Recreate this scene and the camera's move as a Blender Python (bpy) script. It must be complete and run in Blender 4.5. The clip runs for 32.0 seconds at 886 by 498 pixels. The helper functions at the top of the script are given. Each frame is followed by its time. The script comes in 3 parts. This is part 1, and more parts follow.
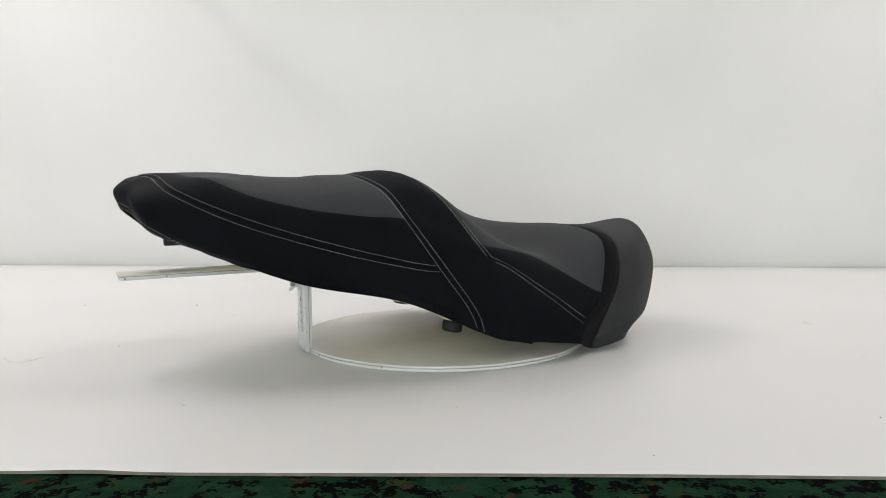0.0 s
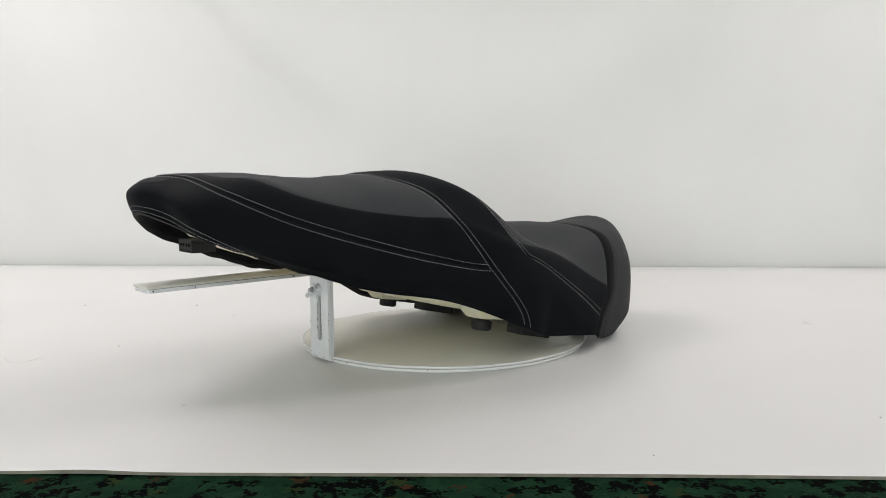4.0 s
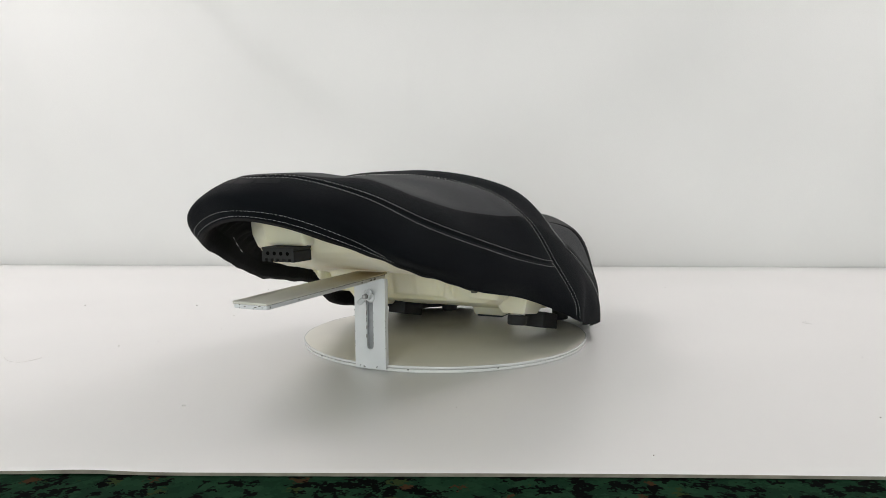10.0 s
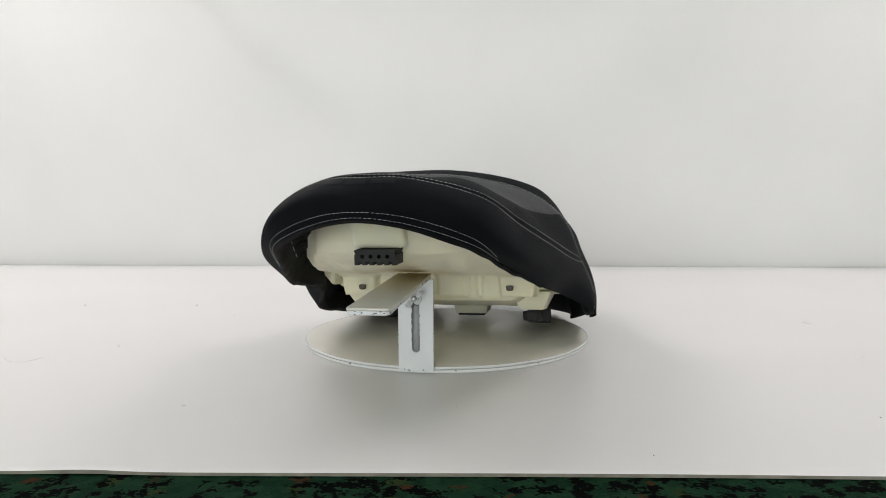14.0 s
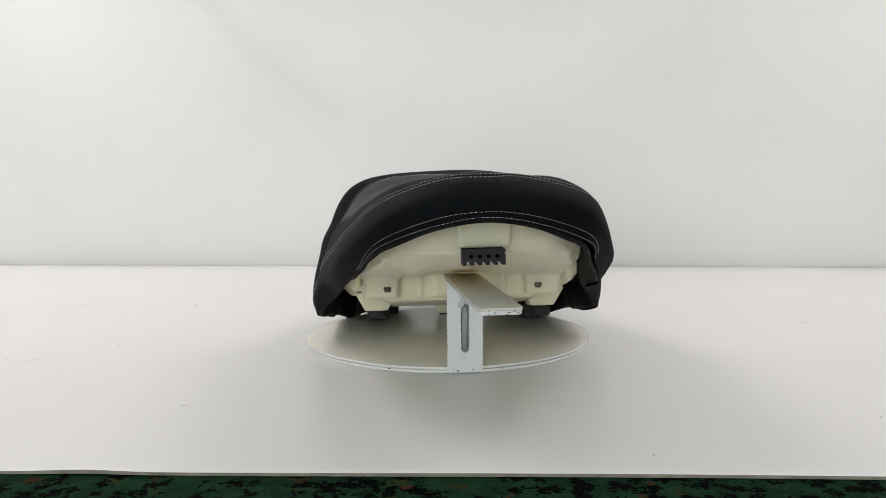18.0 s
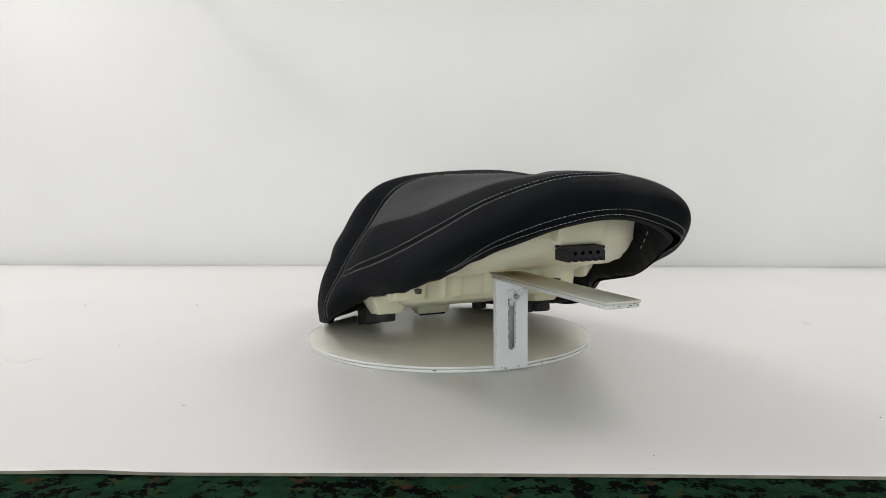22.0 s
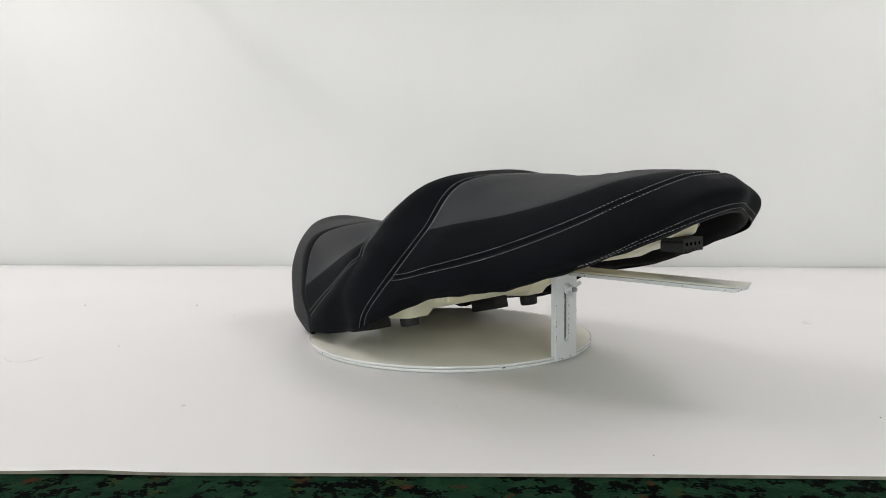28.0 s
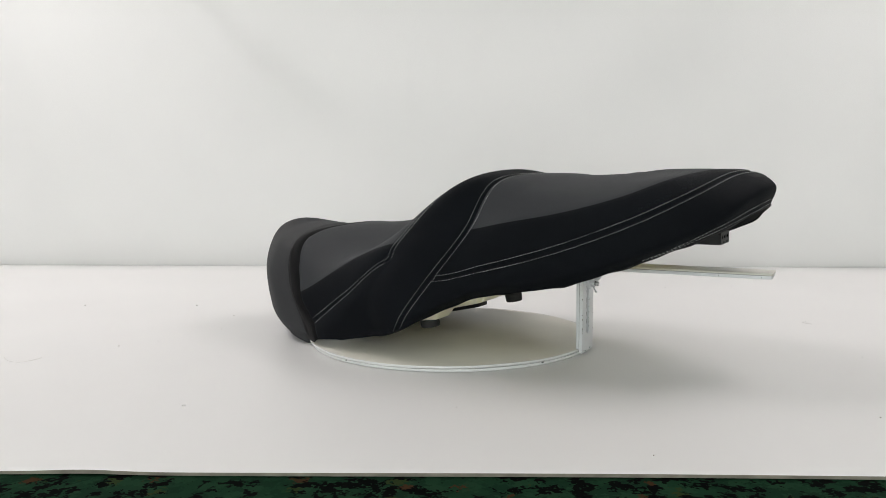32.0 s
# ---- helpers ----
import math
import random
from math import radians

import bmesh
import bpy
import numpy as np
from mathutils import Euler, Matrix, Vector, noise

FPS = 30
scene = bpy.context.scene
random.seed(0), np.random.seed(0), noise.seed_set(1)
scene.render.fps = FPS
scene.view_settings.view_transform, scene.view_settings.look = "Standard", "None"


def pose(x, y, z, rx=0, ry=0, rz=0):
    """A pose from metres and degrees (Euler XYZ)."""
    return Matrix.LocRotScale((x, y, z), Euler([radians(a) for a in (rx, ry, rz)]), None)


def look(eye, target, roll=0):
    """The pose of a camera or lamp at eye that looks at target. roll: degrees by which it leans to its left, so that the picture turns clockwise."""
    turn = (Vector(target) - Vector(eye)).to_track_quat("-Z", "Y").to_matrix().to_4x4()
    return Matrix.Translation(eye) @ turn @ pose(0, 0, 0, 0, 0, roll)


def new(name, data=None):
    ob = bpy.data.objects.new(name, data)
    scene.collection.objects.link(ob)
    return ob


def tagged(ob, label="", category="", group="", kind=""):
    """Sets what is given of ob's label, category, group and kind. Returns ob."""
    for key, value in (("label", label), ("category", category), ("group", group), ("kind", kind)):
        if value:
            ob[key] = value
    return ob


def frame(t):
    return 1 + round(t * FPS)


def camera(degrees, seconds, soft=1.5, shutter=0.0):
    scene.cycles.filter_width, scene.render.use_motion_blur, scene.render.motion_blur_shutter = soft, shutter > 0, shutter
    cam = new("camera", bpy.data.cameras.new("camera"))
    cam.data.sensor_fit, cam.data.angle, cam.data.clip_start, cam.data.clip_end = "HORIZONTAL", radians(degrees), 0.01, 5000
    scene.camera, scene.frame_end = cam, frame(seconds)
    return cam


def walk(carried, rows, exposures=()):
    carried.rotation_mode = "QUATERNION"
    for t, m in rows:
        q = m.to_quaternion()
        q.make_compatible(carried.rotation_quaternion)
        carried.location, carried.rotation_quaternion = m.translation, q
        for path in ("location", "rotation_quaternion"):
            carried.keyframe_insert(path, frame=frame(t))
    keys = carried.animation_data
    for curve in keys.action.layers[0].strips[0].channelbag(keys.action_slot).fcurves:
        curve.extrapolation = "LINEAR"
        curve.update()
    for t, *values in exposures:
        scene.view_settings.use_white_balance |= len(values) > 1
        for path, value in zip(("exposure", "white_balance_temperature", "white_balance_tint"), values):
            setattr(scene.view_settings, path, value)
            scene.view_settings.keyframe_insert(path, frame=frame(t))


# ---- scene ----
# ---------------------------------------------------------------- camera
# World: turntable axis at x = y = 0, table board top at z = 0, camera stands in front (-y).
EYE = Vector((0.0, -1.0347, 0.2231))
PITCH, YAW, ROLL = radians(5.936), radians(-0.238), -0.446
AIM = EYE + Vector((math.sin(YAW) * math.cos(PITCH), math.cos(YAW) * math.cos(PITCH), -math.sin(PITCH)))
cam = camera(57.56, 32.0, soft=0.7)
walk(cam, [(0.0, look(EYE, AIM, ROLL)), (32.0, look(EYE, AIM, ROLL))], [(0.0, 0.0), (32.0, 0.0)])

# ---------------------------------------------------------------- light
world = bpy.data.worlds.new("room_air")
world.use_nodes = True
world.node_tree.nodes["Background"].inputs[0].default_value = (0.9, 0.95, 1.0, 1)
world.node_tree.nodes["Background"].inputs[1].default_value = 0.05
scene.world = world


def area_lamp(name, x, y, z, sx, sy, watts, colour, target):
    data = bpy.data.lights.new(name, "AREA")
    data.shape, data.size, data.size_y, data.energy, data.color = "RECTANGLE", sx, sy, watts, colour
    ob = new(name, data)
    ob.matrix_world = look((x, y, z), target)
    return ob


CEIL = 1.45
# The first two cast the side shadows; the third is an added unseen fill.
PANELS = ((-1.08, 0.42, 0.36, 0.50), (1.05, 0.42, 0.36, 0.50), (-0.25, -1.7, 2.0, 0.40))     # centre and half sizes of the luminous panels
for (px, py, hx, hy), watts, tint in zip(PANELS, (11.6, 11.0, 3.6), ((1.0, 0.936, 0.944), (1.0, 0.936, 0.944), (0.93, 1.0, 0.92))):
    area_lamp("ceiling_lamp_or_fill", px, py, CEIL - 0.03, 2 * hx - 0.04, 2 * hy - 0.04, watts, tint, (px, py, 0))
# Unseen broad lamp behind the camera, added as cool frontal fill; no window there.
area_lamp("front_fill", -0.5, -4.93, 0.65, 3.6, 1.9, 116.0, (0.905, 0.98, 0.98), (0.0, 0.0, 0.30))


# ---------------------------------------------------------------- materials
def material(name, base, rough=0.5, metal=0.0, spec=0.5, vary=0.15, vary_scale=8.0, grain=0.0, grain_scale=600.0,
             wear=None, wear_scale=40.0, wear_at=0.66, sheen=0.0):
    """Principled surface: broad tone variation, fine grain bump, optional wear blotches."""
    m = bpy.data.materials.new(name)
    m.use_nodes = True
    nt, bs = m.node_tree, m.node_tree.nodes["Principled BSDF"]
    n = nt.nodes.new
    tc = n("ShaderNodeTexCoord")
    noise_a = n("ShaderNodeTexNoise")
    noise_a.inputs["Scale"].default_value, noise_a.inputs["Detail"].default_value = vary_scale, 6
    nt.links.new(tc.outputs["Object"], noise_a.inputs["Vector"])
    ramp = n("ShaderNodeMapRange")
    ramp.inputs[1].default_value, ramp.inputs[2].default_value = 0.3, 0.7
    ramp.inputs[3].default_value, ramp.inputs[4].default_value = 1 - vary, 1 + vary
    nt.links.new(noise_a.outputs["Fac"], ramp.inputs[0])
    mul = n("ShaderNodeVectorMath")
    mul.operation = "SCALE"
    mul.inputs[0].default_value = base
    nt.links.new(ramp.outputs[0], mul.inputs["Scale"])
    colour = mul.outputs[0]
    if wear is not None:
        noise_w = n("ShaderNodeTexNoise")
        noise_w.inputs["Scale"].default_value, noise_w.inputs["Detail"].default_value = wear_scale, 8
        noise_w.inputs["Roughness"].default_value = 0.7
        nt.links.new(tc.outputs["Object"], noise_w.inputs["Vector"])
        cut = n("ShaderNodeMapRange")
        cut.inputs[1].default_value, cut.inputs[2].default_value = wear_at, wear_at + 0.05
        nt.links.new(noise_w.outputs["Fac"], cut.inputs[0])
        mix = n("ShaderNodeMix")
        mix.data_type = "RGBA"
        nt.links.new(cut.outputs[0], mix.inputs["Factor"])
        nt.links.new(colour, mix.inputs["A"])
        mix.inputs["B"].default_value = (*wear, 1)
        colour = mix.outputs["Result"]
    nt.links.new(colour, bs.inputs["Base Color"])
    bs.inputs["Roughness"].default_value, bs.inputs["Metallic"].default_value = rough, metal
    bs.inputs["Specular IOR Level"].default_value = spec
    if sheen:
        bs.inputs["Sheen Weight"].default_value, bs.inputs["Sheen Roughness"].default_value = sheen, 0.4
    if grain:
        noise_g = n("ShaderNodeTexNoise")
        noise_g.inputs["Scale"].default_value, noise_g.inputs["Detail"].default_value = grain_scale, 3
        nt.links.new(tc.outputs["Object"], noise_g.inputs["Vector"])
        bump = n("ShaderNodeBump")
        bump.inputs["Strength"].default_value, bump.inputs["Distance"].default_value = grain, 0.0006
        nt.links.new(noise_g.outputs["Fac"], bump.inputs["Height"])
        nt.links.new(bump.outputs[0], bs.inputs["Normal"])
    return m


def blotched(m, centre, radii, colour, strength=0.8):
    """Mixes one blotchy patch of another colour in round a point in the object's space."""
    nt, bs = m.node_tree, m.node_tree.nodes["Principled BSDF"]
    n = nt.nodes.new
    before = bs.inputs["Base Color"].links[0].from_socket
    tc, away, shrink, size = n("ShaderNodeTexCoord"), n("ShaderNodeVectorMath"), n("ShaderNodeVectorMath"), n("ShaderNodeVectorMath")
    away.operation, shrink.operation, size.operation = "SUBTRACT", "DIVIDE", "LENGTH"
    away.inputs[1].default_value, shrink.inputs[1].default_value = centre, radii
    nt.links.new(tc.outputs["Object"], away.inputs[0])
    nt.links.new(away.outputs[0], shrink.inputs[0])
    nt.links.new(shrink.outputs[0], size.inputs[0])
    noise = n("ShaderNodeTexNoise")
    noise.inputs["Scale"].default_value, noise.inputs["Detail"].default_value = 45, 5
    nt.links.new(tc.outputs["Object"], noise.inputs["Vector"])
    rough = n("ShaderNodeMath")
    rough.operation = "ADD"
    nt.links.new(size.outputs["Value"], rough.inputs[0])
    nt.links.new(noise.outputs["Fac"], rough.inputs[1])
    edge = n("ShaderNodeMapRange")
    edge.inputs[1].default_value, edge.inputs[2].default_value = 0.55, 1.55
    edge.inputs[3].default_value, edge.inputs[4].default_value = strength, 0.0
    nt.links.new(rough.outputs[0], edge.inputs[0])
    mix = n("ShaderNodeMix")
    mix.data_type = "RGBA"
    nt.links.new(edge.outputs[0], mix.inputs["Factor"])
    nt.links.new(before, mix.inputs["A"])
    mix.inputs["B"].default_value = (*colour, 1)
    nt.links.new(mix.outputs["Result"], bs.inputs["Base Color"])


def granulate_material():
    """Green pressed-granulate table top: dark, mid and pale flecks with a few rust ones."""
    m = bpy.data.materials.new("green_granulate")
    m.use_nodes = True
    nt, bs = m.node_tree, m.node_tree.nodes["Principled BSDF"]
    n = nt.nodes.new
    tc = n("ShaderNodeTexCoord")
    warp = n("ShaderNodeTexNoise")
    warp.inputs["Scale"].default_value, warp.inputs["Detail"].default_value = 220, 4
    nt.links.new(tc.outputs["Object"], warp.inputs["Vector"])
    push = n("ShaderNodeMix")
    push.data_type = "RGBA"
    push.blend_type = "LINEAR_LIGHT"
    push.inputs["Factor"].default_value = 0.011
    nt.links.new(tc.outputs["Object"], push.inputs["A"])
    nt.links.new(warp.outputs["Color"], push.inputs["B"])
    cell = n("ShaderNodeTexVoronoi")
    cell.inputs["Scale"].default_value = 112
    nt.links.new(push.outputs["Result"], cell.inputs["Vector"])
    pick = n("ShaderNodeSeparateColor")
    nt.links.new(cell.outputs["Color"], pick.inputs[0])
    ramp = n("ShaderNodeValToRGB")
    ramp.color_ramp.interpolation = "CONSTANT"
    stops = ((0.0, (0.0012, 0.0018, 0.0016)), (0.30, (0.006, 0.023, 0.012)), (0.52, (0.008, 0.030, 0.015)), (0.76, (0.011, 0.036, 0.018)),
             (0.955, (0.022, 0.034, 0.011)), (0.984, (0.040, 0.020, 0.009)))
    while len(ramp.color_ramp.elements) < len(stops):
        ramp.color_ramp.elements.new(0.5)
    for e, (at, c) in zip(ramp.color_ramp.elements, stops):
        e.position, e.color = at, (*c, 1)
    nt.links.new(pick.outputs[0], ramp.inputs[0])
    nt.links.new(ramp.outputs[0], bs.inputs["Base Color"])
    bs.inputs["Roughness"].default_value = 0.85
    bs.inputs["Specular IOR Level"].default_value = 0.02
    return m


BLACK = material("black_seat_vinyl", (0.0054, 0.0064, 0.0082), 0.66, spec=0.05, vary=0.18, vary_scale=14, grain=0.5, grain_scale=1400)
MARK = material("pressed_black_vinyl", (0.0072, 0.0082, 0.0100), 0.58, spec=0.07, vary=0.35, vary_scale=160)
STRIP = material("black_piping_vinyl", (0.0045, 0.0046, 0.0052), 0.62, spec=0.10, vary=0.15, vary_scale=14, grain=0.4, grain_scale=1400)
GREY = material("grey_seat_vinyl", (0.033, 0.035, 0.0385), 0.62, spec=0.18, vary=0.08, vary_scale=12, grain=0.45, grain_scale=1600)
NOSE = material("dark_grey_vinyl", (0.033, 0.0335, 0.036), 0.64, spec=0.2, vary=0.10, vary_scale=12, grain=0.45, grain_scale=1600)
THREAD = material("white_thread", (0.56, 0.56, 0.545), 0.7, vary=0.2, vary_scale=500)
CREAM = material("cream_plastic", (0.79, 0.755, 0.575), 0.42, spec=0.4, vary=0.05, vary_scale=22, wear=(0.66, 0.57, 0.32), wear_scale=26, wear_at=0.70)
CREAM.node_tree.nodes["Principled BSDF"].inputs["Subsurface Weight"].default_value = 0.6
CREAM.node_tree.nodes["Principled BSDF"].inputs["Subsurface Radius"].default_value = (0.012, 0.011, 0.007)
CREAM.node_tree.nodes["Principled BSDF"].inputs["Subsurface Scale"].default_value = 1.0
blotched(CREAM, (-.195, .002, .104), (.085, .055, .034), (.60, .44, .16))
RUBBER = material("black_rubber", (0.012, 0.012, 0.012), 0.7, vary=0.25, vary_scale=60, grain=0.4, grain_scale=900)
WHITE_PAINT = material("chipped_white_paint", (0.74, 0.75, 0.76), 0.30, vary=0.04, vary_scale=30, wear=(0.10, 0.09, 0.085), wear_scale=95, wear_at=0.735, grain=0.15, grain_scale=300)
HOLE_SHADE = material("deep_black", (0.002, 0.002, 0.002), 0.9, spec=0.0, vary=0.1)
SCUFF = material("scuffed_grey_metal", (0.36, 0.36, 0.37), 0.55, vary=0.12, vary_scale=150, wear=(0.06, 0.055, 0.05), wear_scale=220, wear_at=0.62)
SCUFF_PAINT = material("daubed_white_paint", (0.66, 0.67, 0.68), 0.45, vary=0.06, vary_scale=200, wear=(0.14, 0.13, 0.12), wear_scale=260, wear_at=0.63)
STRIP_WHITE = material("off_white_laminate", (0.68, 0.66, 0.59), 0.33, vary=0.04, vary_scale=25, wear=(0.50, 0.46, 0.36), wear_scale=50, wear_at=0.74)
blotched(STRIP_WHITE, (-.002, -.195, .102), (.050, .125, .030), (.60, .49, .26), 0.8)
CHIP = material("bare_dark_metal", (0.09, 0.08, 0.075), 0.6, vary=0.4, vary_scale=400)
STUD = material("dark_oily_steel", (0.10, 0.095, 0.08), 0.5, metal=0.6, vary=0.3, vary_scale=200)
STEEL = material("worn_steel", (0.42, 0.42, 0.42), 0.38, metal=0.85, vary=0.2, vary_scale=120, grain=0.2)
RIM = material("glossy_white_edging", (0.80, 0.80, 0.79), 0.22, vary=0.03, vary_scale=40, wear=(0.42, 0.40, 0.36), wear_scale=90, wear_at=0.76)
DISC = material("white_disc_laminate", (0.75, 0.725, 0.645), 0.32, vary=0.05, vary_scale=10, wear=(0.45, 0.43, 0.38), wear_scale=60, wear_at=0.78)
BOARD = material("white_board", (0.78, 0.772, 0.763), 0.40, spec=0.5, vary=0.015, vary_scale=4, wear=(0.68, 0.66, 0.62), wear_scale=30, wear_at=0.80)
EDGE = material("board_edge", (0.30, 0.27, 0.22), 0.8, vary=0.25, vary_scale=60)
CLOTH = material("white_backdrop_cloth", (0.82, 0.813, 0.80), 0.9, spec=0.1, vary=0.02, vary_scale=2.5, grain=0.3, grain_scale=500)
PLASTER = material("white_plaster", (0.78, 0.77, 0.75), 0.9, vary=0.04, vary_scale=3)
FLOOR = material("grey_floor", (0.30, 0.29, 0.27), 0.6, vary=0.12, vary_scale=6)
GRANULATE = granulate_material()
DUST = material("grey_dust", (0.36, 0.33, 0.29), 0.9, vary=0.3, vary_scale=300)
LINT = material("pale_lint", (0.74, 0.73, 0.71), 0.9, vary=0.15, vary_scale=200)
TUBE = bpy.data.materials.new("lamp_diffuser")
TUBE.use_nodes = True
TUBE.node_tree.nodes["Principled BSDF"].inputs["Emission Color"].default_value = (1, 0.985, 0.95, 1)
TUBE.node_tree.nodes["Principled BSDF"].inputs["Emission Strength"].default_value = 0.3


# ---------------------------------------------------------------- mesh helpers
def finish(bm, name, mat, smooth=True):
    me = bpy.data.meshes.new(name)
    bmesh.ops.recalc_face_normals(bm, faces=bm.faces)
    bm.to_mesh(me)
    bm.free()
    me.materials.append(mat)
    if smooth:
        me.polygons.foreach_set("use_smooth", [True] * len(me.polygons))
    return me


def part(name, bm, mat, parent, label="", smooth=True):
    ob = new(name, finish(bm, name, mat, smooth))
    ob.parent = parent
    if label:
        tagged(ob, label)
    return ob


def box(x0, x1, y0, y1, z0, z1, bevel=0.0, segments=2):
    bm = bmesh.new()
    bmesh.ops.create_cube(bm, size=1)
    for v in bm.verts:
        v.co = Vector((x0 if v.co.x < 0 else x1, y0 if v.co.y < 0 else y1, z0 if v.co.z < 0 else z1))
    if bevel:
        bmesh.ops.bevel(bm, geom=bm.edges[:], offset=bevel, segments=segments, profile=0.5, affect="EDGES")
    return bm


def tube(p0, p1, r0, r1, n=16, bevel=0.0):
    bm = bmesh.new()
    axis = Vector(p1) - Vector(p0)
    bmesh.ops.create_cone(bm, cap_ends=True, segments=n, radius1=r0, radius2=r1, depth=axis.length)
    if bevel:
        rim = [e for e in bm.edges if len(e.link_faces) == 2 and min(len(f.verts) for f in e.link_faces) != max(len(f.verts) for f in e.link_faces)]
        bmesh.ops.bevel(bm, geom=rim, offset=bevel, segments=2, profile=0.5, affect="EDGES")
    turn = axis.to_track_quat("Z", "Y").to_matrix().to_4x4()
    bmesh.ops.transform(bm, matrix=Matrix.Translation((Vector(p0) + Vector(p1)) / 2) @ turn, verts=bm.verts)
    return bm


def join_bm(*parts):
    out = bmesh.new()
    for b in parts:
        me = bpy.data.meshes.new("tmp")
        b.to_mesh(me)
        b.free()
        out.from_mesh(me)
        bpy.data.meshes.remove(me)
    return out


def sheet(grid):
    """bmesh from a 2D array of points."""
    bm = bmesh.new()
    rows = [[bm.verts.new(p) for p in r] for r in grid]
    for a, b in zip(rows, rows[1:]):
        for i in range(len(a) - 1):
            bm.faces.new((a[i], a[i + 1], b[i + 1], b[i]))
    return bm


# ---------------------------------------------------------------- room
def plain(name, bm, mat, label, category, smooth=False):
    return tagged(new(name, finish(bm, name, mat, smooth)), label, category, kind="structure")


plain("floor", box(-2.4, 2.4, -5.0, 1.6, -0.80, -0.75), FLOOR, "plain grey floor under the work table", "floor")
plain("ceiling", box(-2.4, 2.4, -5.0, 1.6, CEIL, CEIL + 0.05), PLASTER, "plain white ceiling above the work table", "ceiling")
plain("wall_west", box(-2.45, -2.4, -5.0, 1.6, -0.75, CEIL), PLASTER, "plain white plaster side wall of the room", "wall")
plain("wall_east", box(2.4, 2.45, -5.0, 1.6, -0.75, CEIL), PLASTER, "plain white plaster side wall of the room", "wall")
plain("wall_south", box(-2.4, 2.4, -5.05, -5.0, -0.75, CEIL), PLASTER, "plain white plaster wall behind the camera", "wall")
plain("wall_north", box(-2.4, 2.4, 1.6, 1.65, -0.75, CEIL), PLASTER, "plain white plaster wall behind the backdrop", "wall")

# Panels for the lamps above, all unseen; the front one only adds fill.
for px, py, hx, hy in PANELS:
    tagged(new("light_panel", finish(box(px - hx, px + hx, py - hy, py + hy, CEIL - 0.025, CEIL, 0.004), "light_panel", TUBE)),
           "white luminous ceiling panel, unseen, added for overhead and fill light", "ceiling light", group="ceiling panels")


def step(d, width):
    """Smooth rise from 0 to 1 across a width."""
    return 0.5 + 0.5 * math.tanh(1.6 * d / width)


def backdrop_point(x, s):
    """Hanging cloth: s runs from the table edge upwards; a swag sags across the middle, pulls run down from its ends."""
    y = 0.742 - 0.088 * x - 0.040 * (1 - math.exp(-s / 0.075))
    z = -0.004 + s
    y += 0.008 * math.sin(2.1 * x + 1.3 * s + 0.6) + 0.005 * math.sin(3.7 * x - 2.2 * s + 2.0) * min(1, s * 3)
    # the swag: cloth above the sagging line bulges forward, sharper along its west arm
    d = s - 0.245 - (1.12 if x < 0.04 else 0.95) * (x - 0.04) ** 2
    width = 0.05 + 0.11 * step(x + 0.22, 0.12)
    y -= 0.0260 * step(d, width) * math.exp(-((x - 0.02) / 0.62) ** 6)
    y += 0.0180 * step(d - 0.17, 0.14) * math.exp(-((x - 0.02) / 0.5) ** 4)
    # hanging pulls
    y += 0.006 * math.exp(-((x - 0.66 - 0.31 * s) / 0.06) ** 2) * min(1, s * 4) - 0.006 * math.exp(-((x + 0.80 + 0.25 * s) / 0.07) ** 2) * min(1, s * 4)
    y += 0.010 * step(-0.86 - 0.25 * s - x, 0.06) * math.exp(-(s / 0.30) ** 2)
    y += 0.004 * math.exp(-((x + 0.30 + 0.5 * s) / 0.05) ** 2) * math.exp(-((s - 0.12) / 0.12) ** 2)
    y -= 0.003 * math.exp(-((x + 0.08 - 0.06 * s) / 0.012) ** 2) * math.exp(-((s - 0.42) / 0.07) ** 2)
    y += 0.0022 * math.sin(11 * x + 5 * s) * math.sin(3 * x - 7 * s + 1)
    return (x, y, z)


xs = [-2.3 + 4.6 * i / 300 for i in range(301)]
cloth = sheet([[backdrop_point(x, s) for x in xs] for s in [(CEIL - 0.03) * (j / 130) ** 1.4 for j in range(131)]])
plain("backdrop", cloth, CLOTH, "plain off-white cloth backdrop hanging behind the table", "backdrop", True)

table = plain("table_top", box(-1.6, 1.6, -0.80, 0.95, -0.034, -0.0035, 0.004), GRANULATE,
              "green and black mottled granulate table top", "table")
plain("table_base", box(-1.4, 1.4, -0.60, 0.85, -0.75, -0.034), PLASTER, "plain closed base under the table top", "table base")


def board_front(x):
    return -0.467 - 0.034 * x + 0.0008 * math.sin(9 * x)


def board_lift(x):
    return 0.0018 * math.exp(-((x + 0.272) / 0.035) ** 2) + 0.0004 * math.sin(7 * x + 1)


def white_board():
    xs = [-1.5 + 3.0 * i / 200 for i in range(201)]
    ts = [0, 0.002, 0.006, 0.012, 0.02, 0.035, 0.06, 0.1, 0.2, 0.4, 0.7, 1.0]
    top = []
    for t in ts:
        row = []
        for x in xs:
            f, b = board_front(x), 0.80 - 0.088 * x
            y = f + (b - f) * t
            row.append((x, y, board_lift(x) * math.exp(-(y - f) / 0.03) - (0.0006 if t == 0 else 0)))
        top.append(row)
    return sheet(top), sheet([[(x, board_front(x) + 0.0002, board_lift(x) - 0.0006) for x in xs], [(x, board_front(x) + 0.0008, -0.0034 + 0.6 * board_lift(x)) for x in xs]])


bt, be = white_board()
board = tagged(new("white_board", finish(bt, "white_board", BOARD)), "smooth white board laid over the green table", "board", kind="structure")
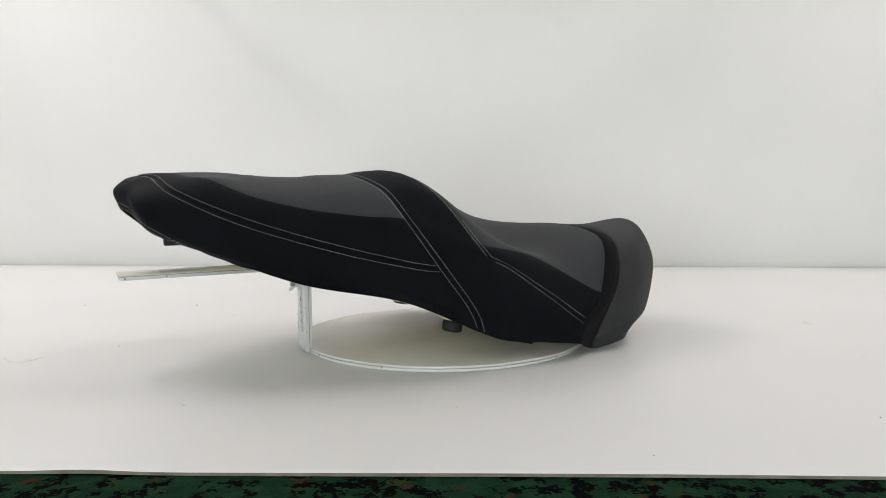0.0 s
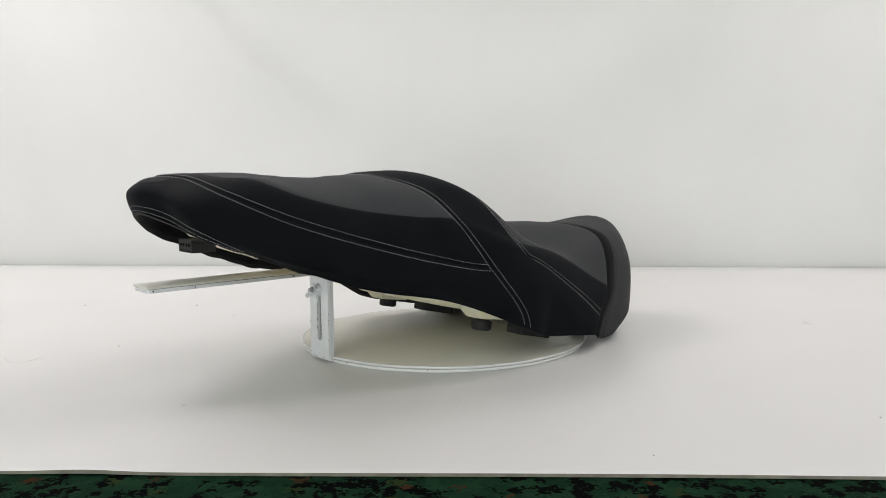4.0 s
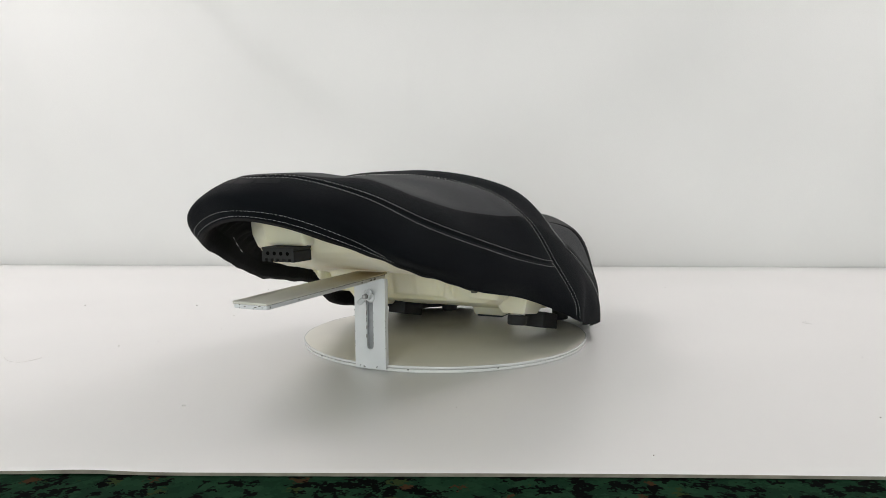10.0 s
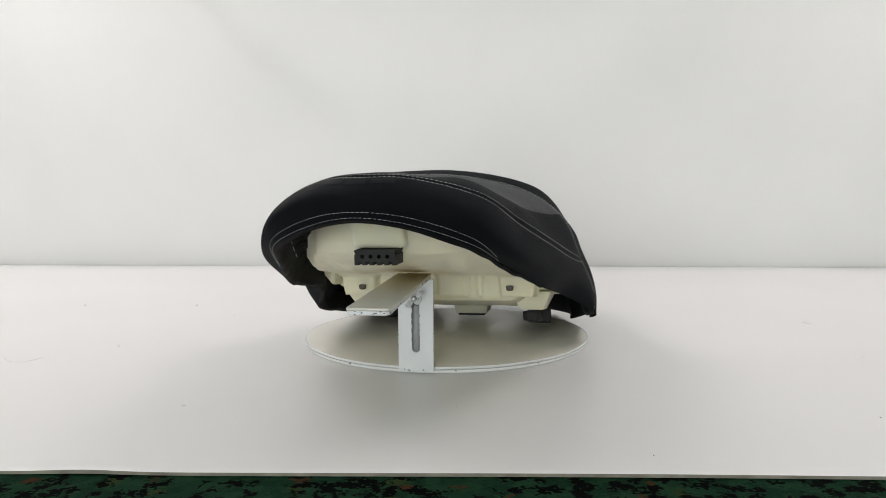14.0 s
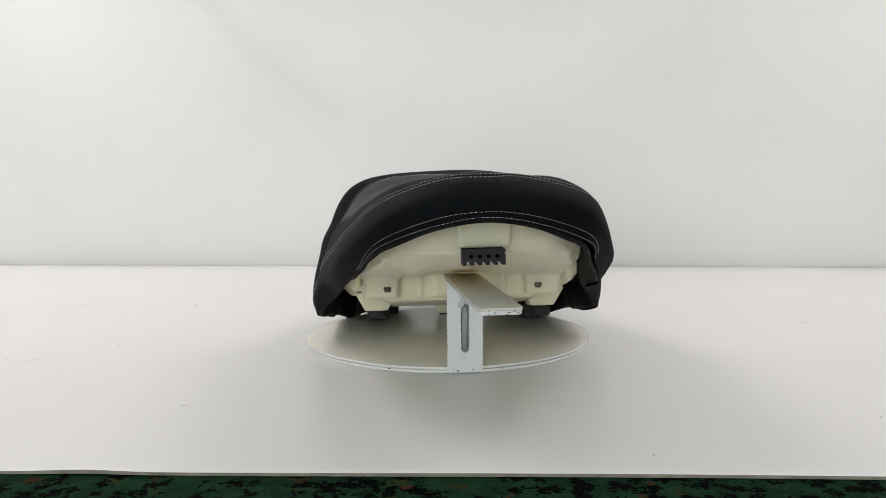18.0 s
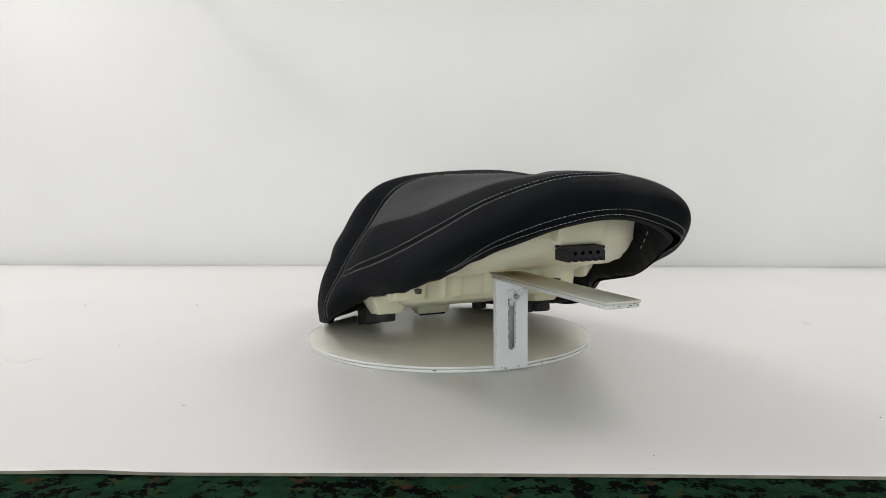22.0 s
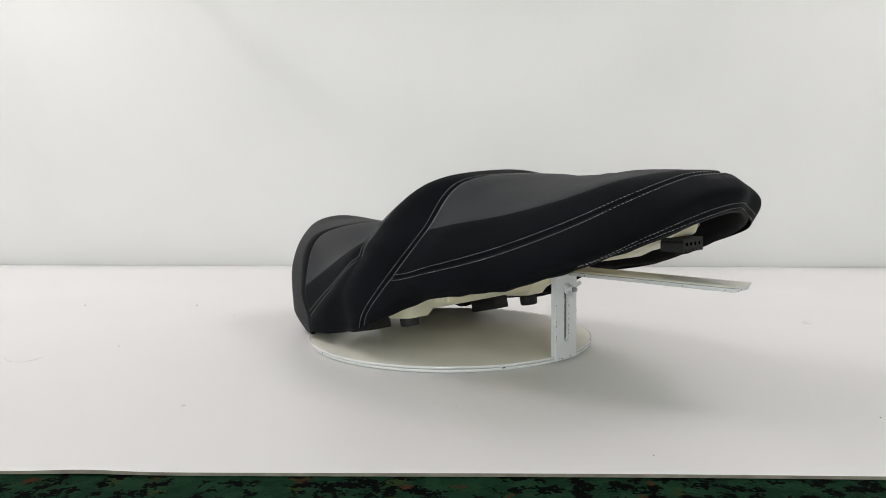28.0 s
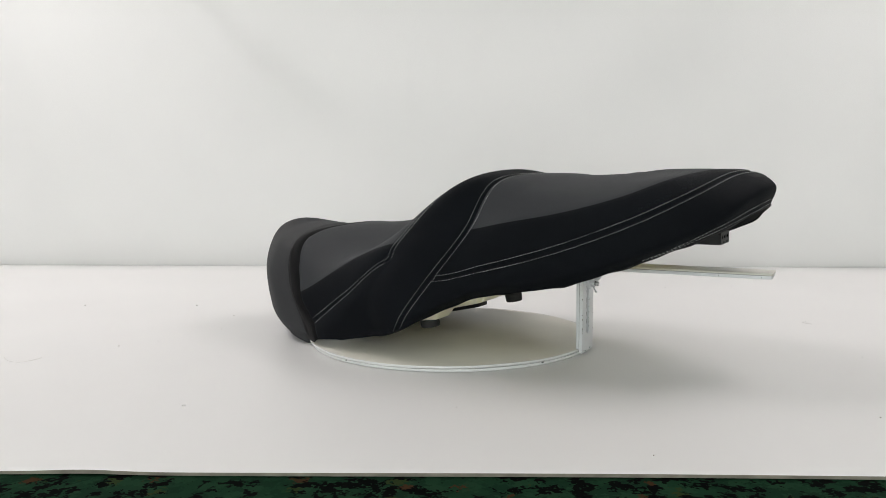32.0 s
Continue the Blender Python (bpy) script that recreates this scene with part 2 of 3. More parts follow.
part("board_edge", be, EDGE, board, "grey-brown cut front edge of the board")


# ---------------------------------------------------------------- turntable
LIFT = 0.006


def rim_band():
    """Thin edge band glued round the upper disc, slightly wavy in height."""
    n, rings = 160, []
    bm = bmesh.new()
    for i in range(n):
        a = 2 * math.pi * i / n
        wave = .00025 * math.sin(5 * a + 1) + .00015 * math.sin(13 * a)
        ring = []
        for r, z in ((.1788, .0011), (.1802, .0013), (.1806, .0009), (.1805, -.0012), (.1796, -.0016)):
            ring.append(bm.verts.new((r * math.cos(a), OFF + .0012 + r * math.sin(a), z + wave)))
        rings.append(ring)
    for i in range(n):
        r0, r1 = rings[i], rings[(i + 1) % n]
        for k in range(4):
            bm.faces.new((r0[k], r1[k], r1[k + 1], r0[k + 1]))
    return bm


turntable = new("turntable")
tagged(turntable, "round flat white turntable disc turning on the board", "turntable")
OFF = -0.0068
disc = part("disc", tube((0, OFF + 0.0012, -0.0016), (0, OFF + 0.0012, 0.0012), 0.1792, 0.1798, 160, 0.0007), DISC, turntable, "smooth off-white laminate disc")
part("rim_band", rim_band(), RIM, disc, "glossy white edge band round the disc")
part("lower_disc", tube((0.0004, OFF, -0.0056), (0.0004, OFF, -0.0022), 0.1792, 0.1796, 160, 0.0007), RIM, turntable, "white second disc beneath")
# Dark ring stands in for the contact shadow between lower disc and board.
part("contact_shade_ring", tube((0, OFF, -0.006), (0, OFF, -0.0054), 0.1740, 0.1740, 96), STUD, turntable, "thin dark ring added for the contact shade under the discs")
rng = random.Random(11)
for ang, wide in ((-2.05, .0022), (-1.35, .0014), (-.8, .0012), (.4, .0018), (1.4, .0012), (2.3, .0020), (2.9, .0013)):
    chip_bm = bmesh.new()
    bmesh.ops.create_icosphere(chip_bm, subdivisions=1, radius=1)
    for v in chip_bm.verts:
        v.co *= rng.uniform(.7, 1.2)
    bmesh.ops.transform(chip_bm, matrix=Matrix.Translation((.1796 * math.cos(ang), OFF + .1796 * math.sin(ang), -.0026)) @ Matrix.Rotation(ang, 4, "Z") @ Matrix.Diagonal((.0005, wide, .0008, 1)), verts=chip_bm.verts)
    part("rim_chip", chip_bm, CHIP, turntable, "small dark chip in the rim")

# ---------------------------------------------------------------- bracket
bracket = new("support_bracket")
tagged(bracket, "chipped white angled metal bracket propping up the seat on the turntable", "bracket")


def slotted_post():
    """Front plate of the post with a long rounded slot."""
    x0, x1, z0, z1, yf, yb = -0.0214, 0.0166, -0.0030, 0.0965, -0.1909, -0.1871
    cx, r, s0, s1 = -0.0024, 0.0042, 0.022, 0.078
    inner = []
    n = 12
    for i in range(n + 1):
        a = math.pi * i / n
        inner.append((cx + r * math.cos(a), s1 + r * math.sin(a)))
    for i in range(n + 1):
        a = math.pi + math.pi * i / n
        inner.append((cx + r * math.cos(a), s0 + r * math.sin(a)))
    outer = []
    for i, (x, z) in enumerate(inner):
        k = i / n if i <= n else (i - n - 1) / n
        if i <= n:
            outer.append((x1, z1) if i == 0 else (x0, z1) if i == n else (x1 + (x0 - x1) * k, z1))
        else:
            outer.append((x0, z0) if i == n + 1 else (x1, z0) if i == 2 * n + 1 else (x0 + (x1 - x0) * k, z0))
    bm = bmesh.new()
    rings = [[bm.verts.new((x, y, z)) for x, z in loop] for loop, y in ((inner, yb), (inner, yf), (outer, yf), (outer, yb))]
    m = len(inner)
    for ra, rb in zip(rings, rings[1:] + rings[:1]):
        for i in range(m):
            j = (i + 1) % m
            bm.faces.new((ra[i], ra[j], rb[j], rb[i]))
    return bm


part("post", slotted_post(), WHITE_PAINT, bracket, "white painted upright plate with a long slot", smooth=False)
part("slot_liner", box(-0.0064, 0.0014, -0.1872, -0.1869, 0.018, 0.082), SCUFF, bracket, "scuffed bare grey metal in the slot")
part("back_plate", box(-0.0210, 0.0162, -0.1865, -0.1830, 0.0014, 0.0955, 0.0006), WHITE_PAINT, bracket)
part("plate_gap", box(-0.0206, 0.0158, -0.1870, -0.1865, 0.0014, 0.0950), CHIP, bracket, "dark sheet filling the gap between the two plates")
ARM_TURN = Matrix.Translation((-0.0035, -0.19, 0)) @ pose(0, 0, 0, 0, 0, 1.25) @ Matrix.Translation((0.0035, 0.19, 0))


def strip_bm(x0, x1, y0, y1, z0, z1, corner, bevel):
    """Flat strip with rounded corners at its free end (y0)."""
    outline = [(x1, y1), (x0, y1)]
    for k in range(7):
        a = math.pi + math.pi / 2 * k / 6
        outline.append((x0 + corner + corner * math.cos(a), y0 + corner + corner * math.sin(a)))
    for k in range(7):
        a = 1.5 * math.pi + math.pi / 2 * k / 6
        outline.append((x1 - corner + corner * math.cos(a), y0 + corner + corner * math.sin(a)))
    bm = bmesh.new()
    loops = [[bm.verts.new((x, y, z)) for x, y in outline] for z in (z0, z1)]
    n = len(outline)
    for i in range(n):
        bm.faces.new((loops[0][i], loops[0][(i + 1) % n], loops[1][(i + 1) % n], loops[1][i]))
    caps = [bm.faces.new(loops[0][::-1]), bm.faces.new(loops[1])]
    bmesh.ops.bevel(bm, geom=list({e for f in caps for e in f.edges}), offset=bevel, segments=2, profile=0.5, affect="EDGES")
    return bm


def turned(bm, m):
    bmesh.ops.transform(bm, matrix=m, verts=bm.verts)
    return bm


part("arm", turned(strip_bm(-0.0229, 0.0128, -0.3935, -0.1828, 0.0960, 0.0996, 0.0035, 0.0008), ARM_TURN), WHITE_PAINT, bracket, "long flat white painted arm with chipped edges")
part("arm_cover", turned(strip_bm(-0.0233, 0.0132, -0.3947, -0.1790, 0.1000, 0.1020, 0.0028, 0.0005), ARM_TURN), STRIP_WHITE, bracket, "thin off-white top strip on the arm")
part("arm_seam", turned(strip_bm(-0.0226, 0.0125, -0.3932, -0.1830, 0.0995, 0.1001, 0.0030, 0.0001), ARM_TURN), CHIP, bracket, "thin dark seam strip between the layers")


NUT = Vector((-0.0019, -0.1909, 0.0772))


def nut_base():
    """Lobed washer-like foot of the nut, painted over."""
    bm = bmesh.new()
    n, rings = 28, []
    for y, k in ((0.0001, 1.0), (-0.0022, 0.98), (-0.0032, 0.80), (-0.0034, 0.0)):
        ring = []
        for i in range(n):
            a = 2 * math.pi * i / n
            r = (0.0066 + 0.0011 * math.cos(2 * (a + 0.9)) + 0.0004 * math.cos(5 * a)) * max(k, 0.02)
            ring.append(bm.verts.new(NUT + Vector((r * math.cos(a), y, r * math.sin(a)))))
        rings.append(ring)
    for r0, r1 in zip(rings, rings[1:]):
        for i in range(n):
            bm.faces.new((r0[i], r0[(i + 1) % n], r1[(i + 1) % n], r1[i]))
    return bm


def wing_bm(side, reach):
    """One flared wing of the nut: a rounded paddle that grows out of the hub and thickens at its rim."""
    axis = Vector((side * .60, -.56, side * .57)).normalized()
    across = Vector((0, 1, 0)).cross(axis).normalized()
    face = axis.cross(across).normalized()
    bm = bmesh.new()
    rings = []
    for k in range(9):
        t = k / 8
        half = .0018 + .0013 * math.sin(math.pi * min(1, t * 1.05)) if t < .99 else .0012
        thick = .0013 - .0004 * math.sin(math.pi * t)
        centre = NUT + Vector((0, -.0045, 0)) + axis * (.002 + (reach - .002) * math.sin(t * math.pi / 2))
        rings.append([bm.verts.new(centre + across * (half * math.cos(2 * math.pi * j / 12)) + face * (thick * math.sin(2 * math.pi * j / 12))) for j in range(12)])
    for r0, r1 in zip(rings, rings[1:]):
        for j in range(12):
            bm.faces.new((r0[j], r0[(j + 1) % 12], r1[(j + 1) % 12], r1[j]))
    bm.faces.new(rings[0][::-1])
    bm.faces.new(rings[-1])
    return bm


bolt = part("wing_nut", join_bm(nut_base(), tube(NUT, NUT + Vector((0, -.0085, 0)), .0046, .0038, 18, .0008)), SCUFF_PAINT, bracket, "wing nut on a white-daubed foot")
part("bolt_end", tube(NUT + Vector((0, -.0080, .0004)), NUT + Vector((0, -.0130, .0004)), 0.0027, 0.0024, 16, 0.0006), STEEL, bolt, "bare steel bolt end")
part("thread_groove", tube(NUT + Vector((0, -.0086, .0004)), NUT + Vector((0, -.0092, .0004)), 0.0029, 0.0029, 16), STUD, bolt, "dark thread groove")
for side, reach in ((1, .0145), (-1, .0140)):
    part("wing", wing_bm(side, reach), SCUFF_PAINT, bolt)


def paint_chips():
    """Small bare spots where the paint has come off along the edges."""
    bits = []
    rng = random.Random(5)

    def chip(x, y, z, sx, sy, sz):
        b = bmesh.new()
        bmesh.ops.create_icosphere(b, subdivisions=1, radius=1)
        for v in b.verts:
            v.co = Vector((x + v.co.x * sx * rng.uniform(.6, 1.3), y + v.co.y * sy * rng.uniform(.6, 1.3), z + v.co.z * sz * rng.uniform(.6, 1.3)))
        bits.append(b)

    for y, ly in ((-.205, .003), (-.213, .0022), (-.232, .0012), (-.345, .0008), (-.388, .001)):
        chip(.0128 + .0218 * -(y + .19), y, .0978, .0003, ly, .0011)
        chip(-.0229 + .0218 * -(y + .19), y + .004, .0976, .0003, ly * .7, .0009)
    for _ in range(7):
        chip(rng.uniform(-.012, .014), -.3937, rng.choice((.0966, .0980, .0992)), rng.uniform(.0006, .0018), .0003, .0005)
    for _ in range(10):
        chip(rng.choice((-.0214, .0166)), -.1908, rng.uniform(.004, .094), .0003, .0004, rng.uniform(.0006, .0020))
    for _ in range(6):
        chip(rng.uniform(-.019, .014), -.1910, rng.uniform(-.0022, .0), rng.uniform(.0006, .0016), .0003, .0006)
    # ragged rim of the slot
    for k in range(26):
        z = rng.uniform(.020, .080)
        chip(-.0024 + rng.choice((-.0043, .0043)), -.1909, z, .0004, .0003, rng.uniform(.0006, .0022))
    return join_bm(*bits)


tagged(part("paint_chips", paint_chips(), CHIP, bracket, "dark chips in the paint along the edges"), kind="stuff")

# ---------------------------------------------------------------- motorcycle seat
# Seat frame: u along the seat (tail negative, nose positive), v sideways, z up from the disc.
# Lofting rows from the spine (S) over the crown (Q), panel edge (G), seam (M) and belly (B) to the hem (H),
# each with one station per rib, from the tail centre round to the nose.
ROW_S = ((-.2637, 0, .2089), (-.2568, 0, .2079), (-.2469, 0, .2074), (-.2338, 0, .2058), (-.1964, 0, .2045), (-.1721, 0, .2063), (-.1346, 0, .2069), (-.0698, 0, .2075),
         (.0334, 0, .1509), (.149, 0, .1384), (.1917, 0, .1358), (.2336, 0, .1371), (.2566, 0, .1418), (.2693, 0, .1259), (.2491, 0, .0849))
ROW_Q = ((-.2873, 0, .211), (-.2796, .0218, .2077), (-.2679, .0451, .2034), (-.2488, .0588, .1991), (-.2025, .0746, .1925), (-.1588, .0878, .1923), (-.1194, .0956, .1954), (-.0637, .1154, .1869),
         (.034, .089, .1199), (.1614, .0973, .1254), (.1844, .0926, .1194), (.2186, .0784, .1244), (.2566, .0455, .1298), (.2649, .0374, .1117), (.2452, .0339, .0779))
ROW_G = ((-.3345, 0, .2111), (-.318, .0393, .207), (-.3002, .0727, .2022), (-.26, .1019, .1847), (-.2044, .1185, .1697), (-.1482, .1354, .1602), (-.1056, .1422, .1535), (-.0261, .1539, .132),
         (.0476, .1386, .111), (.1372, .1403, .0634), (.1724, .1217, .0729), (.2185, .105, .0808), (.2608, .0672, .0866), (.2638, .0521, .0799), (.2375, .0441, .0639))
ROW_M = ((-.3713, 0, .2086), (-.3561, .0387, .2061), (-.3341, .0908, .1889), (-.2803, .1192, .1619), (-.2083, .1421, .1351), (-.1345, .1571, .1142), (-.0731, .1643, .1018), (-.0166, .161, .1136),
         (.0475, .164, .0715), (.1048, .1568, .0322), (.1348, .1391, .02), (.1906, .1252, .0318), (.2344, .0885, .0332), (.2346, .0684, .0356), (.2118, .0553, .0418))
ROW_B = ((-.3943, 0, .1939), (-.3834, .0437, .1912), (-.3645, .092, .1715), (-.3005, .1257, .1349), (-.2136, .1449, .1099), (-.128, .1593, .0888), (-.0471, .1786, .0607), (.0061, .1733, .0722),
         (.05, .1715, .0433), (.0971, .1611, .0207), (.1263, .1429, .0097), (.1812, .1286, .0174), (.2114, .0942, .018), (.2128, .0736, .0215), (.1941, .0564, .0316))
ROW_H = ((-.3898, 0, .1735), (-.3784, .0443, .1657), (-.3532, .0901, .1476), (-.2998, .1084, .1253), (-.2151, .1341, .094), (-.1104, .1444, .0715), (-.0347, .1775, .0365), (.0036, .1699, .0244),
         (.05, .1671, .0169), (.0915, .1629, .0111), (.1252, .1372, -.0024), (.1536, .132, .0005), (.1955, .0986, -.0007), (.1985, .0767, .0053), (.1862, .0565, .0156))
NET = np.array((ROW_S, ROW_Q, ROW_G, ROW_M, ROW_B, ROW_H)).transpose(1, 0, 2)     # rib, row, xyz
NRIB, NROW = NET.shape[:2]
# two ghost stations at each end: mirrored across the spine, straight on elsewhere
FLIP = np.array((1, -1, 1))


def extended(net):
    w = np.concatenate([(net[:, 1] * FLIP)[:, None], net, (2 * net[:, -1] - net[:, -2])[:, None]], 1)
    return np.concatenate([(w[1] * FLIP)[None], w, (2 * w[-1] - w[-2])[None]], 0)


# the two sides were sewn a few millimetres apart: lengthwise, sideways and upright lean of rows Q to H, half the difference
SKEW = np.zeros(NET.shape)
SKEW[:, 1:, 0] = np.array((
    (0, -.0001, 0, 0, -.0001, -.0003, -.0007, -.0044, -.0015, -.0002, 0, .0004, .0014, .0008, .0001),
    (0, -.0003, .0003, .0001, -.0001, -.0005, -.0018, -.0006, -.0009, -.0002, 0, .0008, .0009, .0005, .0001),
    (0, -.0022, .0025, .0005, -.0001, -.0006, -.0016, -.0012, -.0023, -.0011, -.0002, -.0002, .0001, .0002, 0),
    (0, -.0031, .0009, .0012, -.0002, -.0007, -.0028, -.0005, -.0003, -.0002, -.0001, -.0005, -.0004, 0, 0),
    (0, -.0019, .0029, .0011, -.0011, -.0005, -.0007, .0003, 0, 0, -.0002, -.0005, -.0007, -.0001, 0))).T
SKEW[:, 1:, 1] = np.array((
    (0, -.0017, -.0018, -.0017, 0, .0001, .0009, .0034, .0002, .0003, .0002, .0005, .0008, .0005, .0001),
    (0, -.0019, -.0025, -.002, -.0001, .0001, -.0019, .0022, .0007, .0004, .0002, .0011, .0004, .0003, .0001),
    (0, -.0016, -.0048, -.0023, -.0008, .0012, .0004, .0016, .0003, -.0003, -.0001, -.0002, -.0001, .0001, 0),
    (0, -.0012, -.0036, -.001, -.0001, .0009, .0009, .001, .0009, 0, -.0001, -.0007, -.0005, -.0001, 0),
    (0, -.0005, -.002, -.001, -.0004, .0001, -.0006, .0001, .0001, -.0001, -.0003, -.0009, -.0007, -.0001, 0))).T
SKEW[:, 1:, 2] = np.array((
    (0, -.0002, -.0002, -.0001, 0, .0003, .0045, .0027, -.0013, -.0002, 0, -.0001, 0, .0003, 0),
    (0, .0006, -.0014, -.0004, -.0007, -.0018, -.0038, .0029, .0005, -.0002, 0, .0002, -.0003, 0, 0),
    (0, -.0003, -.0012, -.0012, -.0026, -.0027, -.0034, .0007, -.0011, -.0014, -.0002, .0002, .0004, .0001, 0),
    (0, .0003, -.0006, .0018, .0002, .0003, -.0008, .0002, 0, -.0002, 0, .0004, .0004, .0001, 0),
    (0, -.0001, .0002, -.0002, .0012, .0022, .0009, .0019, .0005, .0005, .0002, .0008, .0007, .0001, 0))).T
NETS = {-1: extended(NET - SKEW), 1: extended(NET + SKEW)}


def ease(x, lo, hi):
    k = np.clip((x - lo) / (hi - lo), 0, 1)
    return k * k * (3 - 2 * k)


def basis(s):
    return np.stack((-.5 * s + s * s - .5 * s ** 3, 1 - 2.5 * s * s + 1.5 * s ** 3, .5 * s + 2 * s * s - 1.5 * s ** 3, -.5 * s * s + .5 * s ** 3), -1)


def cover(a, b, side=1):
    """Points of the cover at rib a and row b (arrays), on the side of that sign."""
    wide = NETS[side]
    a, b = np.broadcast_arrays(np.asarray(a, float), np.asarray(b, float))
    i, j = np.clip(a.astype(int), 0, NRIB - 2), np.clip(b.astype(int), 0, NROW - 2)
    wa, wb = basis(a - i), basis(b - j)
    out = np.zeros(a.shape + (3,))
    for p in range(4):
        for q in range(4):
            out += wide[i + p, j + q] * (wa[..., p] * wb[..., q])[..., None]
    out[..., 1] = np.where(b <= 1e-6, 0, out[..., 1])
    out[..., 1] = np.where(a <= 1e-6, 0, out[..., 1]) * side
    return out


def cover_normal(a, b, side=1):
    e = 0.02
    da = cover(np.minimum(a + e, NRIB - 1), b, side) - cover(np.maximum(a - e, 0), b, side)
    db = cover(a, np.minimum(b + e, NROW - 1), side) - cover(a, np.maximum(b - e, 0), side)
    n = np.cross(da, db)
    n /= np.linalg.norm(n, axis=-1, keepdims=True) + 1e-12
    p = cover(a, b, side)
    mid = np.stack((np.clip(p[..., 0], -.28, .17), 0 * p[..., 1], 0 * p[..., 2] + .07), -1)
    return n * np.sign((n * (p - mid)).sum(-1, keepdims=True) + 1e-9)


SEAMS = (("row", 3, 0, 6, .0016), ("rib", 6, 0, 5, .0018), ("rib", 7, 0, 3, .0016), ("row", 3, 7, 9, .0016), ("rib", 9, 0, 5, .0022),
         ("rib", 10, 0, 5, .0012), ("row", 2, 0, 6, .0004), ("row", 2, 7, 9, .0004))


def dressed(a, b, side=1):
    """Cover points with the seams drawn in."""
    a, b = np.broadcast_arrays(np.asarray(a, float), np.asarray(b, float))
    p, n = cover(a, b, side), cover_normal(a, b, side)
    e = 0.02
    la = np.linalg.norm(cover(np.minimum(a + e, NRIB - 1), b) - cover(np.maximum(a - e, 0), b), axis=-1) / (2 * e)
    lb = np.linalg.norm(cover(a, np.minimum(b + e, NROW - 1)) - cover(a, np.maximum(b - e, 0)), axis=-1) / (2 * e)
    sink = np.zeros(a.shape)
    for kind, at, lo, hi, depth in SEAMS:
        along, dist = (a, np.abs(b - at) * lb) if kind == "row" else (b, np.abs(a - at) * la)
        inside = (along >= lo - 1e-6) & (along <= hi + 1e-6)
        sink = np.maximum(sink, np.where(inside, depth * np.exp(-(dist / .0026) ** 2), 0))
    swell = np.where((a > 6) & (a < 7), np.sin(np.pi * np.clip(a - 6, 0, 1)) ** 1.5, 0) * np.where((b > .2) & (b < 4.8), np.sin(np.pi * np.clip((b - .2) / 4.6, 0, 1)) ** 1.5, 0)
    return p + n * (swell * (.0070 if side > 0 else .0015) - sink)[..., None]


CLUSTER = (0, .02, .05, .09, .15, .23, .33, .44, .56, .67, .77, .85, .91, .95, .98)


def params(lo, hi):
    out = []
    for k in range(int(lo), int(math.ceil(hi))):
        out += [k + c for c in CLUSTER if lo <= k + c <= hi]
    return np.array(out + [hi])


def panel_bm(regions, surface=dressed, sides=(1, -1)):
    """Both sides of the regions (rib lo, rib hi, row lo, row hi), welded."""
    bm = bmesh.new()
    for a0, a1, b0, b1 in regions:
        aa, bb = params(a0, a1), params(b0, b1)
        for side in sides:
            rows = [[bm.verts.new(p) for p in r] for r in surface(aa[:, None], bb[None, :], side)]
            for r0, r1 in zip(rows, rows[1:]):
                for i in range(len(r0) - 1):
                    quad = (r0[i], r0[i + 1], r1[i + 1], r1[i])
                    bm.faces.new(quad if side > 0 else quad[::-1])
    bmesh.ops.remove_doubles(bm, verts=bm.verts, dist=2e-5)
    return bm


seat = new("motorcycle_seat")
tagged(seat, "black and grey stitched motorcycle seat with its tail propped up", "motorcycle seat")
part("pillion_panel", panel_bm([(0, 6, 0, 2)]), GREY, seat, "grey vinyl centre panel of the rear seat")
part("pillion_border", panel_bm([(0, 6, 2, 3)]), BLACK, seat, "black border round the grey panel")
part("side_skirt", panel_bm([(0, 6, 3, 5)]), BLACK, seat, "black vinyl skirt round the tail and sides")
part("hump_band", panel_bm([(6, 7, 0, 5), (7, 9, 3, 5)]), BLACK, seat, "black band over the step and down the sides")
part("rider_panel", panel_bm([(7, 9, 0, 2)]), GREY, seat, "grey vinyl centre panel of the rider seat")
for side in (1, -1):
    part("rider_border", panel_bm([(7, 9, 2, 3)], sides=(side,)), BLACK, seat, "black border beside the rider panel")
part("nose_strip", panel_bm([(9, 10, 0, 5)]), STRIP, seat, "black strip before the nose")
part("nose_flap", panel_bm([(10, 14, 0, 5)]), NOSE, seat, "dark grey rounded nose flap")


